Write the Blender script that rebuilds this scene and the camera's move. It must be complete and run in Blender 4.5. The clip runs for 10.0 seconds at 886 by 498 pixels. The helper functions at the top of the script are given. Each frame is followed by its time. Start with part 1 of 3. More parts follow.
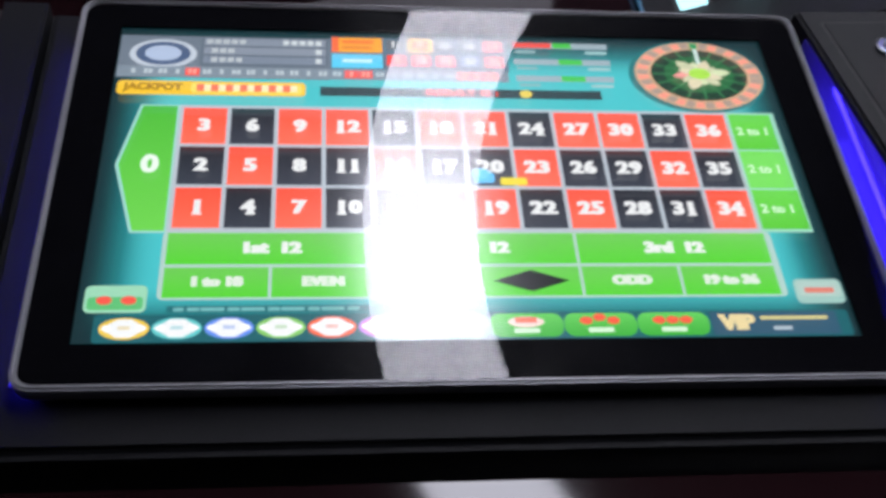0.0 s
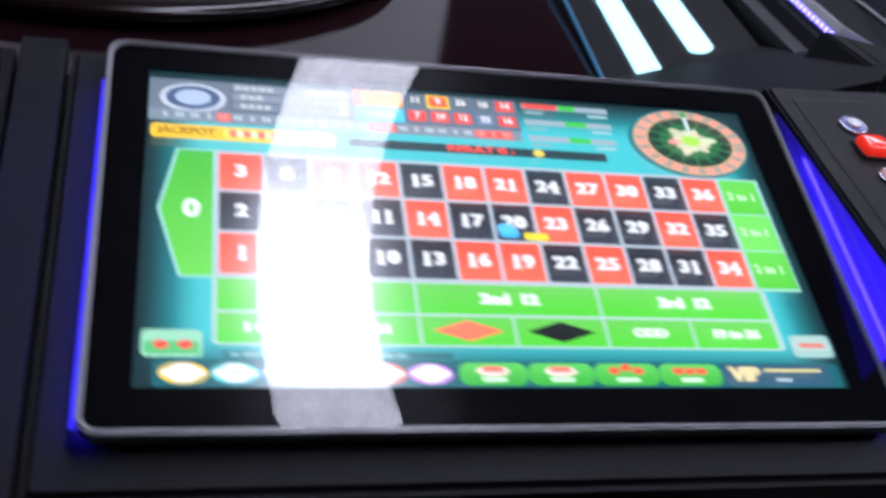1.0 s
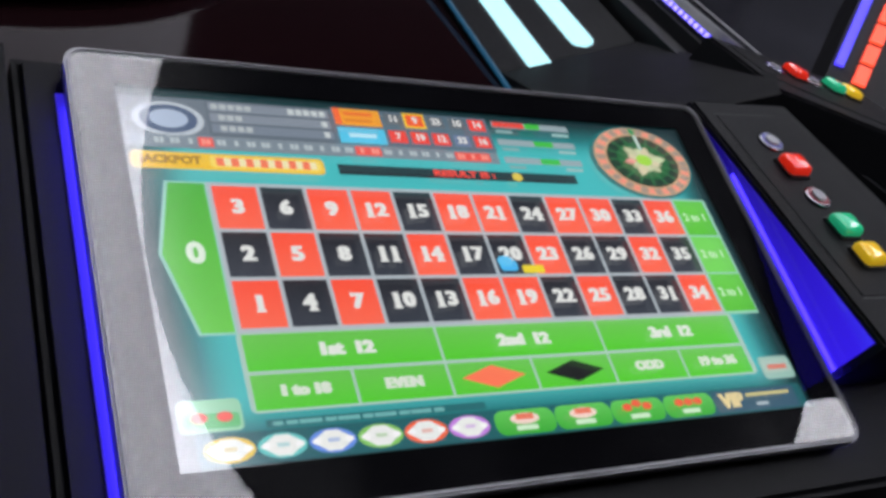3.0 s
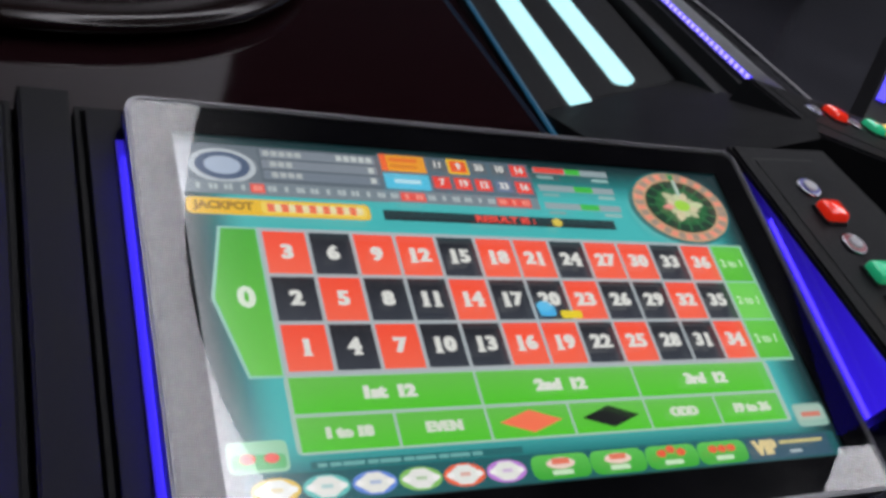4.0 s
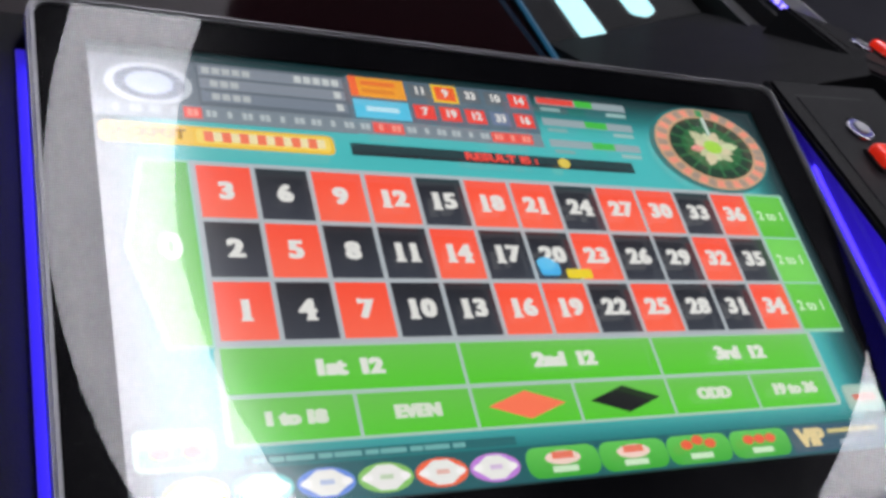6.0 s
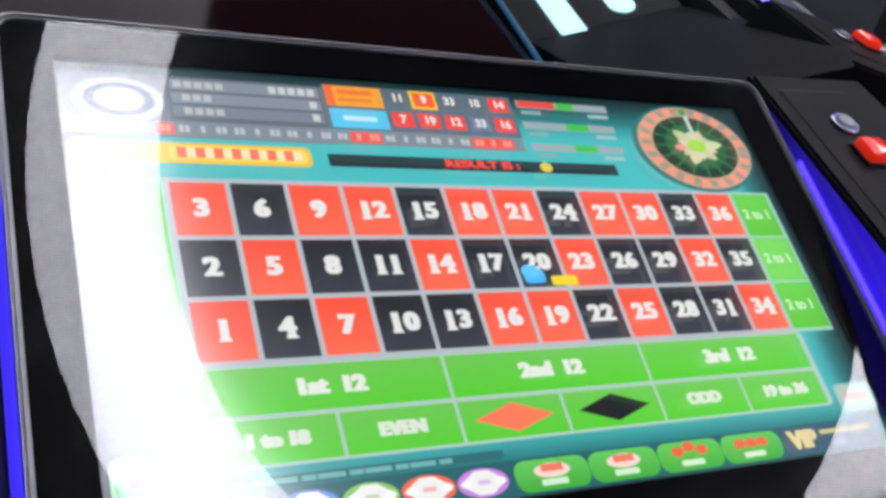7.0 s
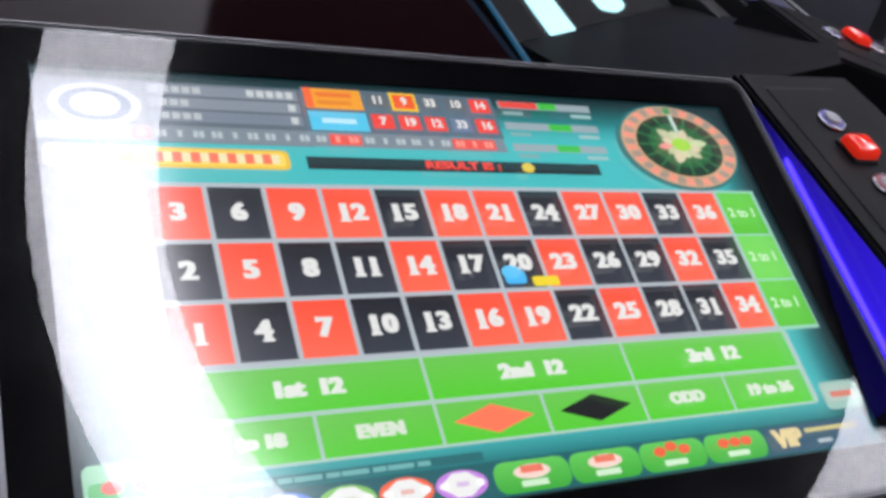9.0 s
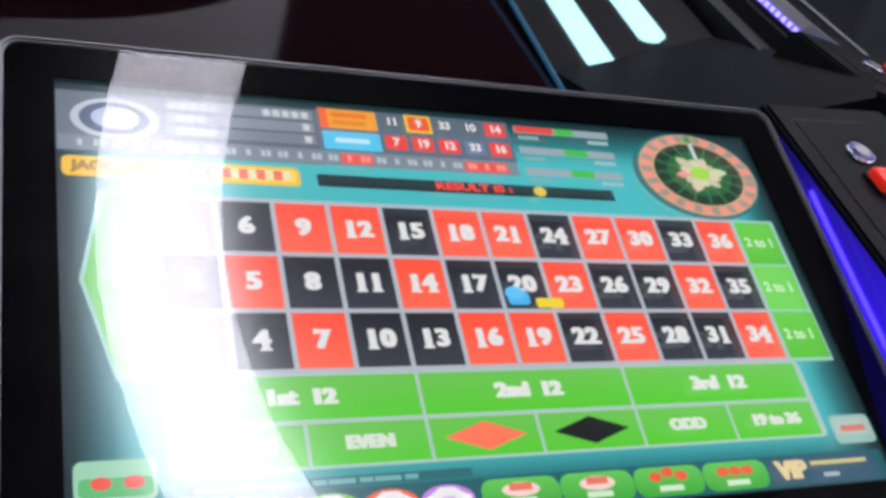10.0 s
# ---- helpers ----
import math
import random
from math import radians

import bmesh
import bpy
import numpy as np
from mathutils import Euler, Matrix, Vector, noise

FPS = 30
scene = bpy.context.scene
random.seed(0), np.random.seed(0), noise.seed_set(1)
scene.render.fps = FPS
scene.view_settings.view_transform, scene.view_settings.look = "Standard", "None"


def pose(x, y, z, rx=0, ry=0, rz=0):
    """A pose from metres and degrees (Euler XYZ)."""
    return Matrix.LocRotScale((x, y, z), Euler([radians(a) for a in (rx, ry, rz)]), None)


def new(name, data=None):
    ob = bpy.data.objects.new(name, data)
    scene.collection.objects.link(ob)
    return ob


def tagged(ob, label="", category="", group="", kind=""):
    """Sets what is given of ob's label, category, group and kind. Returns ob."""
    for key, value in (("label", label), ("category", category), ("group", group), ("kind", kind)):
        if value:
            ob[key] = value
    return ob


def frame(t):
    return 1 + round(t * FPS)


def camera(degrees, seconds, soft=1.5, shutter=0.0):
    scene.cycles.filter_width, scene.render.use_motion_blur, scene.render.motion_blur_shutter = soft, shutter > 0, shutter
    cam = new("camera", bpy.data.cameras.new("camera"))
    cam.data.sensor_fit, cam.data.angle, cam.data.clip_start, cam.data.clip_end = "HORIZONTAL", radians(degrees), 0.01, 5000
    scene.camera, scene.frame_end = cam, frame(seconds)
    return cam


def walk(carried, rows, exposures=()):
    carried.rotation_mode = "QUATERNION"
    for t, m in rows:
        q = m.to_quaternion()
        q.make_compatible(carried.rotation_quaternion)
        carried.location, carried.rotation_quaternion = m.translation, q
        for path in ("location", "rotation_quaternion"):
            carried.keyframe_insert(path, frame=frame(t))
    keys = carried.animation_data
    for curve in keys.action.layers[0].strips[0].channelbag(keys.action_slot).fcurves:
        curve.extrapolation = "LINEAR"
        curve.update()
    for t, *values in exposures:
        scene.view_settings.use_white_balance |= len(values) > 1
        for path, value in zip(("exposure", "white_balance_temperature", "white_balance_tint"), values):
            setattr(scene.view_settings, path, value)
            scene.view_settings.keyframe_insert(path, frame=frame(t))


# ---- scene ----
cam = camera(46.0, 10.0, soft=3.4, shutter=0.5)
PATH = [
    (0, 0.1056, -0.7172, 0.3476, 56.483, -3.506, -5.394),
    (0.5, 0.0857, -0.7550, 0.3742, 57.232, -4.789, -5.806),
    (0.7, 0.0557, -0.7498, 0.3652, 57.895, -6.127, -5.882),
    (1, -0.0309, -0.7207, 0.3663, 58.767, -9.362, -11.392),
    (1.2, -0.1468, -0.6576, 0.3720, 57.115, -9.060, -15.921),
    (1.3, -0.1794, -0.6411, 0.3964, 56.372, -8.683, -16.393),
    (1.5, -0.2148, -0.6404, 0.4159, 58.454, -10.775, -19.510),
    (1.7, -0.2238, -0.6304, 0.4056, 59.499, -14.777, -22.210),
    (2, -0.2443, -0.6310, 0.3871, 58.197, -15.786, -23.762),
    (2.2, -0.2497, -0.6254, 0.3757, 58.397, -17.327, -25.353),
    (3.3, -0.2109, -0.5799, 0.3686, 57.293, -17.538, -25.109),
    (3.5, -0.2093, -0.5839, 0.3840, 56.364, -17.902, -22.918),
    (4, -0.2357, -0.5870, 0.3975, 57.999, -17.287, -22.869),
    (4.5, -0.2146, -0.5780, 0.3670, 56.829, -16.286, -21.598),
    (5, -0.1673, -0.5102, 0.3231, 57.171, -16.453, -22.475),
    (5.5, -0.1561, -0.5005, 0.3199, 55.557, -17.889, -21.859),
    (7, -0.1418, -0.4824, 0.3235, 55.656, -16.713, -23.506),
    (7.5, -0.1431, -0.4827, 0.3250, 55.758, -16.964, -24.357),
    (8, -0.1419, -0.4852, 0.3276, 55.924, -17.188, -24.284),
    (8.5, -0.1391, -0.4799, 0.3245, 56.123, -16.979, -24.867),
    (9, -0.1273, -0.4876, 0.3262, 55.850, -16.033, -23.631),
    (9.5, -0.0983, -0.5054, 0.3425, 55.692, -15.319, -20.787),
    (10, -0.0955, -0.5150, 0.3377, 56.384, -15.269, -19.287),
]
walk(cam, [(t, pose(x, y, z, rx, ry, rz)) for t, x, y, z, rx, ry, rz in PATH],
     [(0.0, 0.1, 6200, 16), (0.5, 0.2, 6150, 16), (1.0, 0.38, 5850, 18), (1.4, 0.4, 5850, 18), (1.6, 0.38, 5850, 18), (2.0, 0.13, 5950, 16), (2.2, 0.03, 6100, 15),
      (3.3, -0.23, 6400, 13), (4.0, -0.33, 6500, 12), (5.0, -0.46, 6500, 12), (5.5, -0.38, 6550, 13), (7.0, -0.03, 6400, 15), (9.0, -0.03, 6350, 15), (10.0, -0.12, 6300, 18)])

# ---- world and lamps ----
world = bpy.data.worlds.new("dark_hall")
world.use_nodes = True
world.node_tree.nodes["Background"].inputs[0].default_value = (0.55, 0.6, 0.8, 1)
world.node_tree.nodes["Background"].inputs[1].default_value = 0.006
scene.world = world

# One unit of the table's plan in metres, and the slope of the desks
U = 0.14
TILT = radians(20)
DESK = Matrix.Rotation(TILT, 4, "X") @ Matrix.Scale(U, 4)
FLAT = Matrix.Scale(U, 4)
# the desk beside this one is its mirror image about a line through the middle of the long side
LEFT = FLAT @ Matrix(((-1, 0, 0, -1.94), (0, 1, 0, 0), (0, 0, 1, 0), (0, 0, 0, 1))) @ Matrix.Rotation(TILT, 4, "X")
# the desk on the short side is the mirror image turned by a right angle
END_TURN = Matrix.Translation((4.86, 2.2, 0)) @ Matrix.Rotation(radians(-7), 4, "Z") @ Matrix.Translation((-4.86, -2.2, 0))
END_FLAT = FLAT @ END_TURN @ Matrix(((0, -1, 0, 5.85), (-1, 0, 0, 6.0), (0, 0, 1, 0), (0, 0, 0, 1)))
END = END_FLAT @ Matrix.Rotation(TILT, 4, "X")
# where the button panels stand on their desks
DESK_PANEL = DESK @ Matrix.Translation((-0.085, -0.055, 0))
PIVOT = END @ Vector((4.2, 0.54, 0))
END_PANEL = Matrix.Translation(PIVOT) @ Matrix.Rotation(radians(9), 4, "Z") @ Matrix.Translation(-PIVOT) @ END


# ---- materials ----
def lin(c):
    return tuple((v / 255 / 12.92) if v <= 10 else ((v / 255 + 0.055) / 1.055) ** 2.4 for v in c) + (1,)


def material(name, base, rough=0.5, metal=0.0, bump=0.0, scale=200.0, vary=0.25, coat=0.0, emit=None, power=0.0, spec=0.5):
    """A surface with grain at two scales in colour, roughness and relief; emit is for what gives off light."""
    m = bpy.data.materials.new(name)
    m.use_nodes = True
    n, l = m.node_tree.nodes, m.node_tree.links
    b = n["Principled BSDF"]
    b.inputs["Base Color"].default_value = (*base, 1)
    b.inputs["Roughness"].default_value = rough
    b.inputs["Metallic"].default_value = metal
    b.inputs["Coat Weight"].default_value = coat
    b.inputs["Coat Roughness"].default_value = 0.08
    b.inputs["Specular IOR Level"].default_value = spec
    if emit is not None:
        b.inputs["Emission Color"].default_value = emit
        b.inputs["Emission Strength"].default_value = power
        return m
    tc = n.new("ShaderNodeTexCoord")
    fine, broad = n.new("ShaderNodeTexNoise"), n.new("ShaderNodeTexNoise")
    fine.inputs["Scale"].default_value, fine.inputs["Detail"].default_value = scale * 6, 3
    broad.inputs["Scale"].default_value, broad.inputs["Detail"].default_value = scale / 14, 4
    for t in (fine, broad):
        l.new(tc.outputs["Object"], t.inputs["Vector"])
    mix = n.new("ShaderNodeMath")
    mix.operation = "MULTIPLY"
    l.new(fine.outputs["Fac"], mix.inputs[0])
    l.new(broad.outputs["Fac"], mix.inputs[1])
    ramp = n.new("ShaderNodeMapRange")
    ramp.inputs["From Min"].default_value, ramp.inputs["From Max"].default_value = 0.1, 0.42
    ramp.inputs["To Min"].default_value, ramp.inputs["To Max"].default_value = 1 - vary, 1 + vary
    l.new(mix.outputs[0], ramp.inputs["Value"])
    col = n.new("ShaderNodeMix")
    col.data_type, col.blend_type = "RGBA", "MULTIPLY"
    col.inputs["Factor"].default_value = 1
    col.inputs["A"].default_value = (*base, 1)
    l.new(ramp.outputs[0], col.inputs["B"])
    l.new(col.outputs["Result"], b.inputs["Base Color"])
    rr = n.new("ShaderNodeMapRange")
    rr.inputs["To Min"].default_value, rr.inputs["To Max"].default_value = rough * 0.8, min(1, rough * 1.2)
    l.new(broad.outputs["Fac"], rr.inputs["Value"])
    l.new(rr.outputs[0], b.inputs["Roughness"])
    if bump:
        bp = n.new("ShaderNodeBump")
        bp.inputs["Strength"].default_value, bp.inputs["Distance"].default_value = bump, 0.0006
        l.new(fine.outputs["Fac"], bp.inputs["Height"])
        l.new(bp.outputs[0], b.inputs["Normal"])
    return m


def glass_pane(name):
    """Clear cover glass: see-through, with the mirror gloss of glass."""
    m = bpy.data.materials.new(name)
    m.use_nodes = True
    n, l = m.node_tree.nodes, m.node_tree.links
    n.remove(n["Principled BSDF"])
    out = n["Material Output"]
    fr, tr, gl, mx = n.new("ShaderNodeFresnel"), n.new("ShaderNodeBsdfTransparent"), n.new("ShaderNodeBsdfGlossy"), n.new("ShaderNodeMixShader")
    fr.inputs["IOR"].default_value = 1.5
    gl.inputs["Roughness"].default_value = 0.004
    tc, nz, mr = n.new("ShaderNodeTexCoord"), n.new("ShaderNodeTexNoise"), n.new("ShaderNodeMapRange")
    nz.inputs["Scale"].default_value, nz.inputs["Detail"].default_value, nz.inputs["Distortion"].default_value = 14.0, 3.0, 0.8
    mr.inputs["From Min"].default_value, mr.inputs["From Max"].default_value = 0.42, 0.75
    mr.inputs["To Min"].default_value, mr.inputs["To Max"].default_value = 0.04, 0.12
    hazy, both = n.new("ShaderNodeBsdfGlossy"), n.new("ShaderNodeMixShader")
    hazy.inputs["Roughness"].default_value = 0.24
    l.new(tc.outputs["Object"], nz.inputs["Vector"])
    l.new(nz.outputs["Fac"], mr.inputs["Value"])
    l.new(mr.outputs[0], both.inputs[0])
    l.new(gl.outputs[0], both.inputs[1])
    l.new(hazy.outputs[0], both.inputs[2])
    l.new(fr.outputs[0], mx.inputs[0])
    l.new(tr.outputs[0], mx.inputs[1])
    l.new(both.outputs[0], mx.inputs[2])
    l.new(mx.outputs[0], out.inputs["Surface"])
    return m


SHOWN = {}


def shown(rgb, power=1.1):
    """A colour as the display shows it: pixels give off light under the panel's satin film."""
    key = (rgb, power)
    if key not in SHOWN:
        SHOWN[key] = material("display_%d_%d_%d" % rgb, (0.02, 0.02, 0.02), rough=0.13, emit=lin(rgb), power=power, spec=0.9)
    return SHOWN[key]


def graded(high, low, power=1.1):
    """A field of the picture, also the painted flank glow, that runs from one colour at its upper border to another at
    its lower one.
    """
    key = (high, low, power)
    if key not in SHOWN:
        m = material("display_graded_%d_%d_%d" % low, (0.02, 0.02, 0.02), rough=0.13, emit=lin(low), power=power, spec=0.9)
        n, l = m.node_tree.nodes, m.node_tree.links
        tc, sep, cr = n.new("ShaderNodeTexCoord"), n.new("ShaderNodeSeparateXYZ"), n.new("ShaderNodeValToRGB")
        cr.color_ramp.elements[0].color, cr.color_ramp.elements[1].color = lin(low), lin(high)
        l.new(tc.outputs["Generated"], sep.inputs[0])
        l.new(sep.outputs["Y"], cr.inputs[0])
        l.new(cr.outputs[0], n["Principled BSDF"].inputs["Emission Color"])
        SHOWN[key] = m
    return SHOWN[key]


def display_ground():
    """The teal ground of the game's picture: lighter in the middle, dark towards its borders."""
    m = shown((60, 175, 175), 1.09)
    n, l = m.node_tree.nodes, m.node_tree.links
    tc, sep = n.new("ShaderNodeTexCoord"), n.new("ShaderNodeSeparateXYZ")
    l.new(tc.outputs["Generated"], sep.inputs[0])
    facs = []
    for axis, wide in (("X", 0.09), ("Y", 0.16)):
        a = n.new("ShaderNodeMath")
        a.operation = "PINGPONG"
        a.inputs[1].default_value = 0.5
        l.new(sep.outputs[axis], a.inputs[0])
        r = n.new("ShaderNodeMapRange")
        r.interpolation_type = "SMOOTHSTEP"
        r.inputs["From Max"].default_value = wide
        l.new(a.outputs[0], r.inputs["Value"])
        facs.append(r)
    mul = n.new("ShaderNodeMath")
    mul.operation = "MULTIPLY"
    l.new(facs[0].outputs[0], mul.inputs[0])
    l.new(facs[1].outputs[0], mul.inputs[1])
    cr = n.new("ShaderNodeValToRGB")
    cr.color_ramp.elements[0].color = lin((2, 40, 44))
    cr.color_ramp.elements[1].color = lin((66, 186, 186))
    mid = cr.color_ramp.elements.new(0.5)
    mid.color = lin((24, 120, 122))
    l.new(mul.outputs[0], cr.inputs[0])
    l.new(cr.outputs[0], n["Principled BSDF"].inputs["Emission Color"])
    return m


CONSOLE = material("console_lacquer", (0.0085, 0.0088, 0.0102), 0.52, bump=0.35, scale=150, spec=0.12)
GROOVE = material("groove_black", (0.008, 0.008, 0.01), 0.6, scale=150)
# lit copy of the rim grey: lamp light on the end rim as colour
RIM_LIT = material("bezel_rim_lit", (0.6, 0.6, 0.62), 0.35, metal=0.2, bump=0.1, scale=150)
RIM = material("bezel_rim_grey", (0.24, 0.24, 0.255), 0.36, metal=0.3, bump=0.1, scale=150)
BEZEL = material("bezel_black", (0.003, 0.003, 0.004), 0.6, spec=0.0)
GLASS = glass_pane("cover_glass")
TABLE = material("wine_acrylic", (0.01, 0.0035, 0.0045), 0.07, vary=0.15, scale=60)
EBONY = material("dark_polished_wood", (0.008, 0.0035, 0.0035), 0.2, spec=0.25, coat=0.0, vary=0.4, scale=60)
CHROME = material("chrome", (0.45, 0.45, 0.48), 0.12, metal=1.0, vary=0.08, scale=200)
STEEL = material("satin_steel", (0.35, 0.35, 0.37), 0.3, metal=1.0, vary=0.12, scale=200)
GOLD = material("brass", (0.8, 0.5, 0.18), 0.22, metal=1.0, vary=0.1, scale=200)
WOOD = material("red_wood", (0.45, 0.12, 0.06), 0.25, coat=0.5, vary=0.5, scale=90)
FLOOR = material("polished_floor", (0.045, 0.044, 0.055), 0.18, vary=0.4, scale=20)
WALL = material("hall_wall", (0.05, 0.052, 0.065), 0.8, vary=0.3, scale=8, bump=0.2)
PALE = material("pale_paint", (0.74, 0.74, 0.76), 0.7, vary=0.08, scale=8, bump=0.1)
GREY = material("grey_paint", (0.4, 0.41, 0.46), 0.8, vary=0.15, scale=8, bump=0.1)
CEIL = material("hall_ceiling", (0.03, 0.03, 0.032), 0.85, vary=0.2, scale=8)
BLUE = material("blue_led", (0.02, 0.02, 0.05), 0.4, emit=(0.05, 0.03, 1.0, 1), power=42.0)
# these two put the strips' blue spill on the desk into glowing colour
GLOW = material("painted_blue_spill", (0.02, 0.02, 0.05), 0.4, emit=(0.06, 0.035, 0.9, 1), power=0.6)
GLOW_DEEP = material("painted_blue_spill_deep", (0.02, 0.02, 0.05), 0.4, emit=(0.05, 0.025, 0.95, 1), power=2.0)
BLUE_SOFT = material("blue_led_soft", (0.02, 0.02, 0.05), 0.4, emit=(0.08, 0.055, 1.0, 1), power=1.8)
BLUEDOT = material("blue_led_chip", (0.1, 0.1, 0.2), 0.4, emit=(0.36, 0.3, 1.0, 1), power=2.2)
BAR = material("light_bar", (0.3, 0.3, 0.3), 0.4, emit=lin((172, 240, 246)), power=1.25)
LINE = material("light_line", (0.05, 0.05, 0.05), 0.4, emit=lin((34, 110, 150)), power=0.5)
LAMP = material("lamp_diffuser", (0.8, 0.8, 0.8), 0.6, emit=(0.93, 0.94, 1.0, 1), power=11.8)
REDLED = material("red_led", (0.1, 0.02, 0.02), 0.4, emit=(1.0, 0.08, 0.03, 1), power=2.0)
CAP = {
    "red": material("cap_red", (0.75, 0.03, 0.015), 0.12, coat=0.6, emit=(0.9, 0.03, 0.01, 1), power=0.5),
    "green": material("cap_green", (0.02, 0.5, 0.22), 0.12, coat=0.6, emit=(0.02, 0.6, 0.28, 1), power=0.35),
    "yellow": material("cap_yellow", (0.8, 0.5, 0.02), 0.12, coat=0.6, emit=(0.95, 0.6, 0.02, 1), power=0.4),
}


# ---- building helpers ----
def thing(name, label, category, group="", kind="", at=(0, 0, 0)):
    e = new(name)
    e.location = at
    e.empty_display_size = 0.02
    return tagged(e, label, category, group, kind)


def origin(ob):
    o = Vector((0, 0, 0))
    while ob is not None:
        o += ob.location
        ob = ob.parent
    return o


def part(name, bm, mat, parent=None, label="", tf=None, smooth=False):
    """Links a bmesh, given in the plan's units and set by tf, as one mesh."""
    if tf is not None:
        bm.transform(tf)
        if tf.determinant() < 0:
            bmesh.ops.reverse_faces(bm, faces=bm.faces[:])
    if parent is not None:
        bm.transform(Matrix.Translation(-origin(parent)))
    me = bpy.data.meshes.new(name)
    bm.to_mesh(me)
    bm.free()
    me.materials.append(mat)
    if smooth:
        for p in me.polygons:
            p.use_smooth = True
    ob = new(name, me)
    ob.parent = parent
    return tagged(ob, label) if label else ob


def rounded(x0, y0, x1, y1, r, seg=6):
    r = min(r, abs(x1 - x0) / 2, abs(y1 - y0) / 2)
    out = []
    for cx, cy, a in ((x1 - r, y1 - r, 0), (x0 + r, y1 - r, 90), (x0 + r, y0 + r, 180), (x1 - r, y0 + r, 270)):
        for k in range(seg + 1):
            w = radians(a + 90 * k / seg)
            out.append((cx + r * math.cos(w), cy + r * math.sin(w)))
    return out


def prism(outline, z0, z1, bevel=0.0, seg=2):
    """A plate with this outline from z0 up to z1; z may be a function of x and y."""
    bm = bmesh.new()
    f = lambda z, p: z(*p) if callable(z) else z
    lo = [bm.verts.new((*p, f(z0, p))) for p in outline]
    hi = [bm.verts.new((*p, f(z1, p))) for p in outline]
    bm.faces.new(hi)
    bm.faces.new(lo[::-1])
    k = len(lo)
    for i in range(k):
        bm.faces.new((lo[i], lo[(i + 1) % k], hi[(i + 1) % k], hi[i]))
    bmesh.ops.recalc_face_normals(bm, faces=bm.faces[:])
    if bevel:
        top = [e for e in bm.edges if e.verts[0] in hi and e.verts[1] in hi]
        bmesh.ops.bevel(bm, geom=top, offset=bevel, segments=seg, affect="EDGES", clamp_overlap=True)
    return bm


def box(x0, y0, z0, x1, y1, z1, bevel=0.0):
    return prism([(x0, y0), (x1, y0), (x1, y1), (x0, y1)], z0, z1, bevel)


def ring_plate(outer, inner, z0, z1, bevel=0.0):
    """A frame between two outlines of equal count."""
    bm = bmesh.new()
    k = len(outer)
    loops = [[bm.verts.new((*p, z)) for p in o] for o, z in ((outer, z0), (outer, z1), (inner, z1), (inner, z0))]
    for a in range(4):
        b = (a + 1) % 4
        for i in range(k):
            j = (i + 1) % k
            bm.faces.new((loops[a][i], loops[a][j], loops[b][j], loops[b][i]))
    bmesh.ops.recalc_face_normals(bm, faces=bm.faces[:])
    if bevel:
        es = [e for e in bm.edges if all(v in loops[1] or v in loops[2] for v in e.verts) and not (e.verts[0] in loops[1]) ^ (e.verts[1] in loops[1])]
        bmesh.ops.bevel(bm, geom=es, offset=bevel, segments=2, affect="EDGES", clamp_overlap=True)
    return bm


def circle(cx, cy, rx, ry, k=40):
    return [(cx + rx * math.cos(2 * math.pi * i / k), cy + ry * math.sin(2 * math.pi * i / k)) for i in range(k)]


def lathe(profile, cx, cy, k=96, closed=False):
    """A turned body: profile is a row of (radius, height)."""
    bm = bmesh.new()
    rings = [[bm.verts.new((cx + r * math.cos(2 * math.pi * i / k), cy + r * math.sin(2 * math.pi * i / k), z)) for i in range(k)] for r, z in profile]
    pairs = list(zip(rings, rings[1:])) + ([(rings[-1], rings[0])] if closed else [])
    for a, b in pairs:
        for i in range(k):
            j = (i + 1) % k
            bm.faces.new((a[i], a[j], b[j], b[i]))
    bmesh.ops.recalc_face_normals(bm, faces=bm.faces[:])
    return bm


def lettering(text, x, y, z, height, stretch=1.0, weight=0.0):
    """Letters lying flat, centred at x, y."""
    cu = bpy.data.curves.new("letters", "FONT")
    cu.body, cu.size, cu.align_x, cu.align_y, cu.offset, cu.resolution_u = text, height * 1.4, "CENTER", "CENTER", weight, 3
    ob = new("letters", cu)
    me = bpy.data.meshes.new_from_object(ob.evaluated_get(bpy.context.evaluated_depsgraph_get()))
    bm = bmesh.new()
    bm.from_mesh(me)
    bpy.data.objects.remove(ob)
    bpy.data.curves.remove(cu)
    bpy.data.meshes.remove(me)
    bm.transform(Matrix.Translation((x, y, z)) @ Matrix.Diagonal((stretch, 1, 1, 1)))
    return bm


# ---- the hall ----
floor = part("floor", box(-60, -60, -6.3, 60, 60, -6.0), FLOOR, tf=FLAT)
tagged(floor, "dark polished floor of the showroom", "floor", kind="structure")
ceiling = part("ceiling", box(-60, -60, 18.2, 60, 60, 18.6), CEIL, tf=FLAT)
tagged(ceiling, "plain dark ceiling over the showroom", "ceiling", kind="structure")
for nm, b in (("wall_north", (-60, 40, -6, 60, 41, 18.2)), ("wall_south", (-60, -41, -6, 60, -40, 18.2)), ("wall_east", (45, -40, -6, 46, 40, 18.2)), ("wall_west", (-46, -40, -6, -45, 40, 18.2))):
    tagged(part(nm, box(*b), GREY if nm == "wall_east" else WALL, tf=FLAT), ("plain grey" if nm == "wall_east" else "dark plain") + " wall of the showroom", "wall", kind="structure")

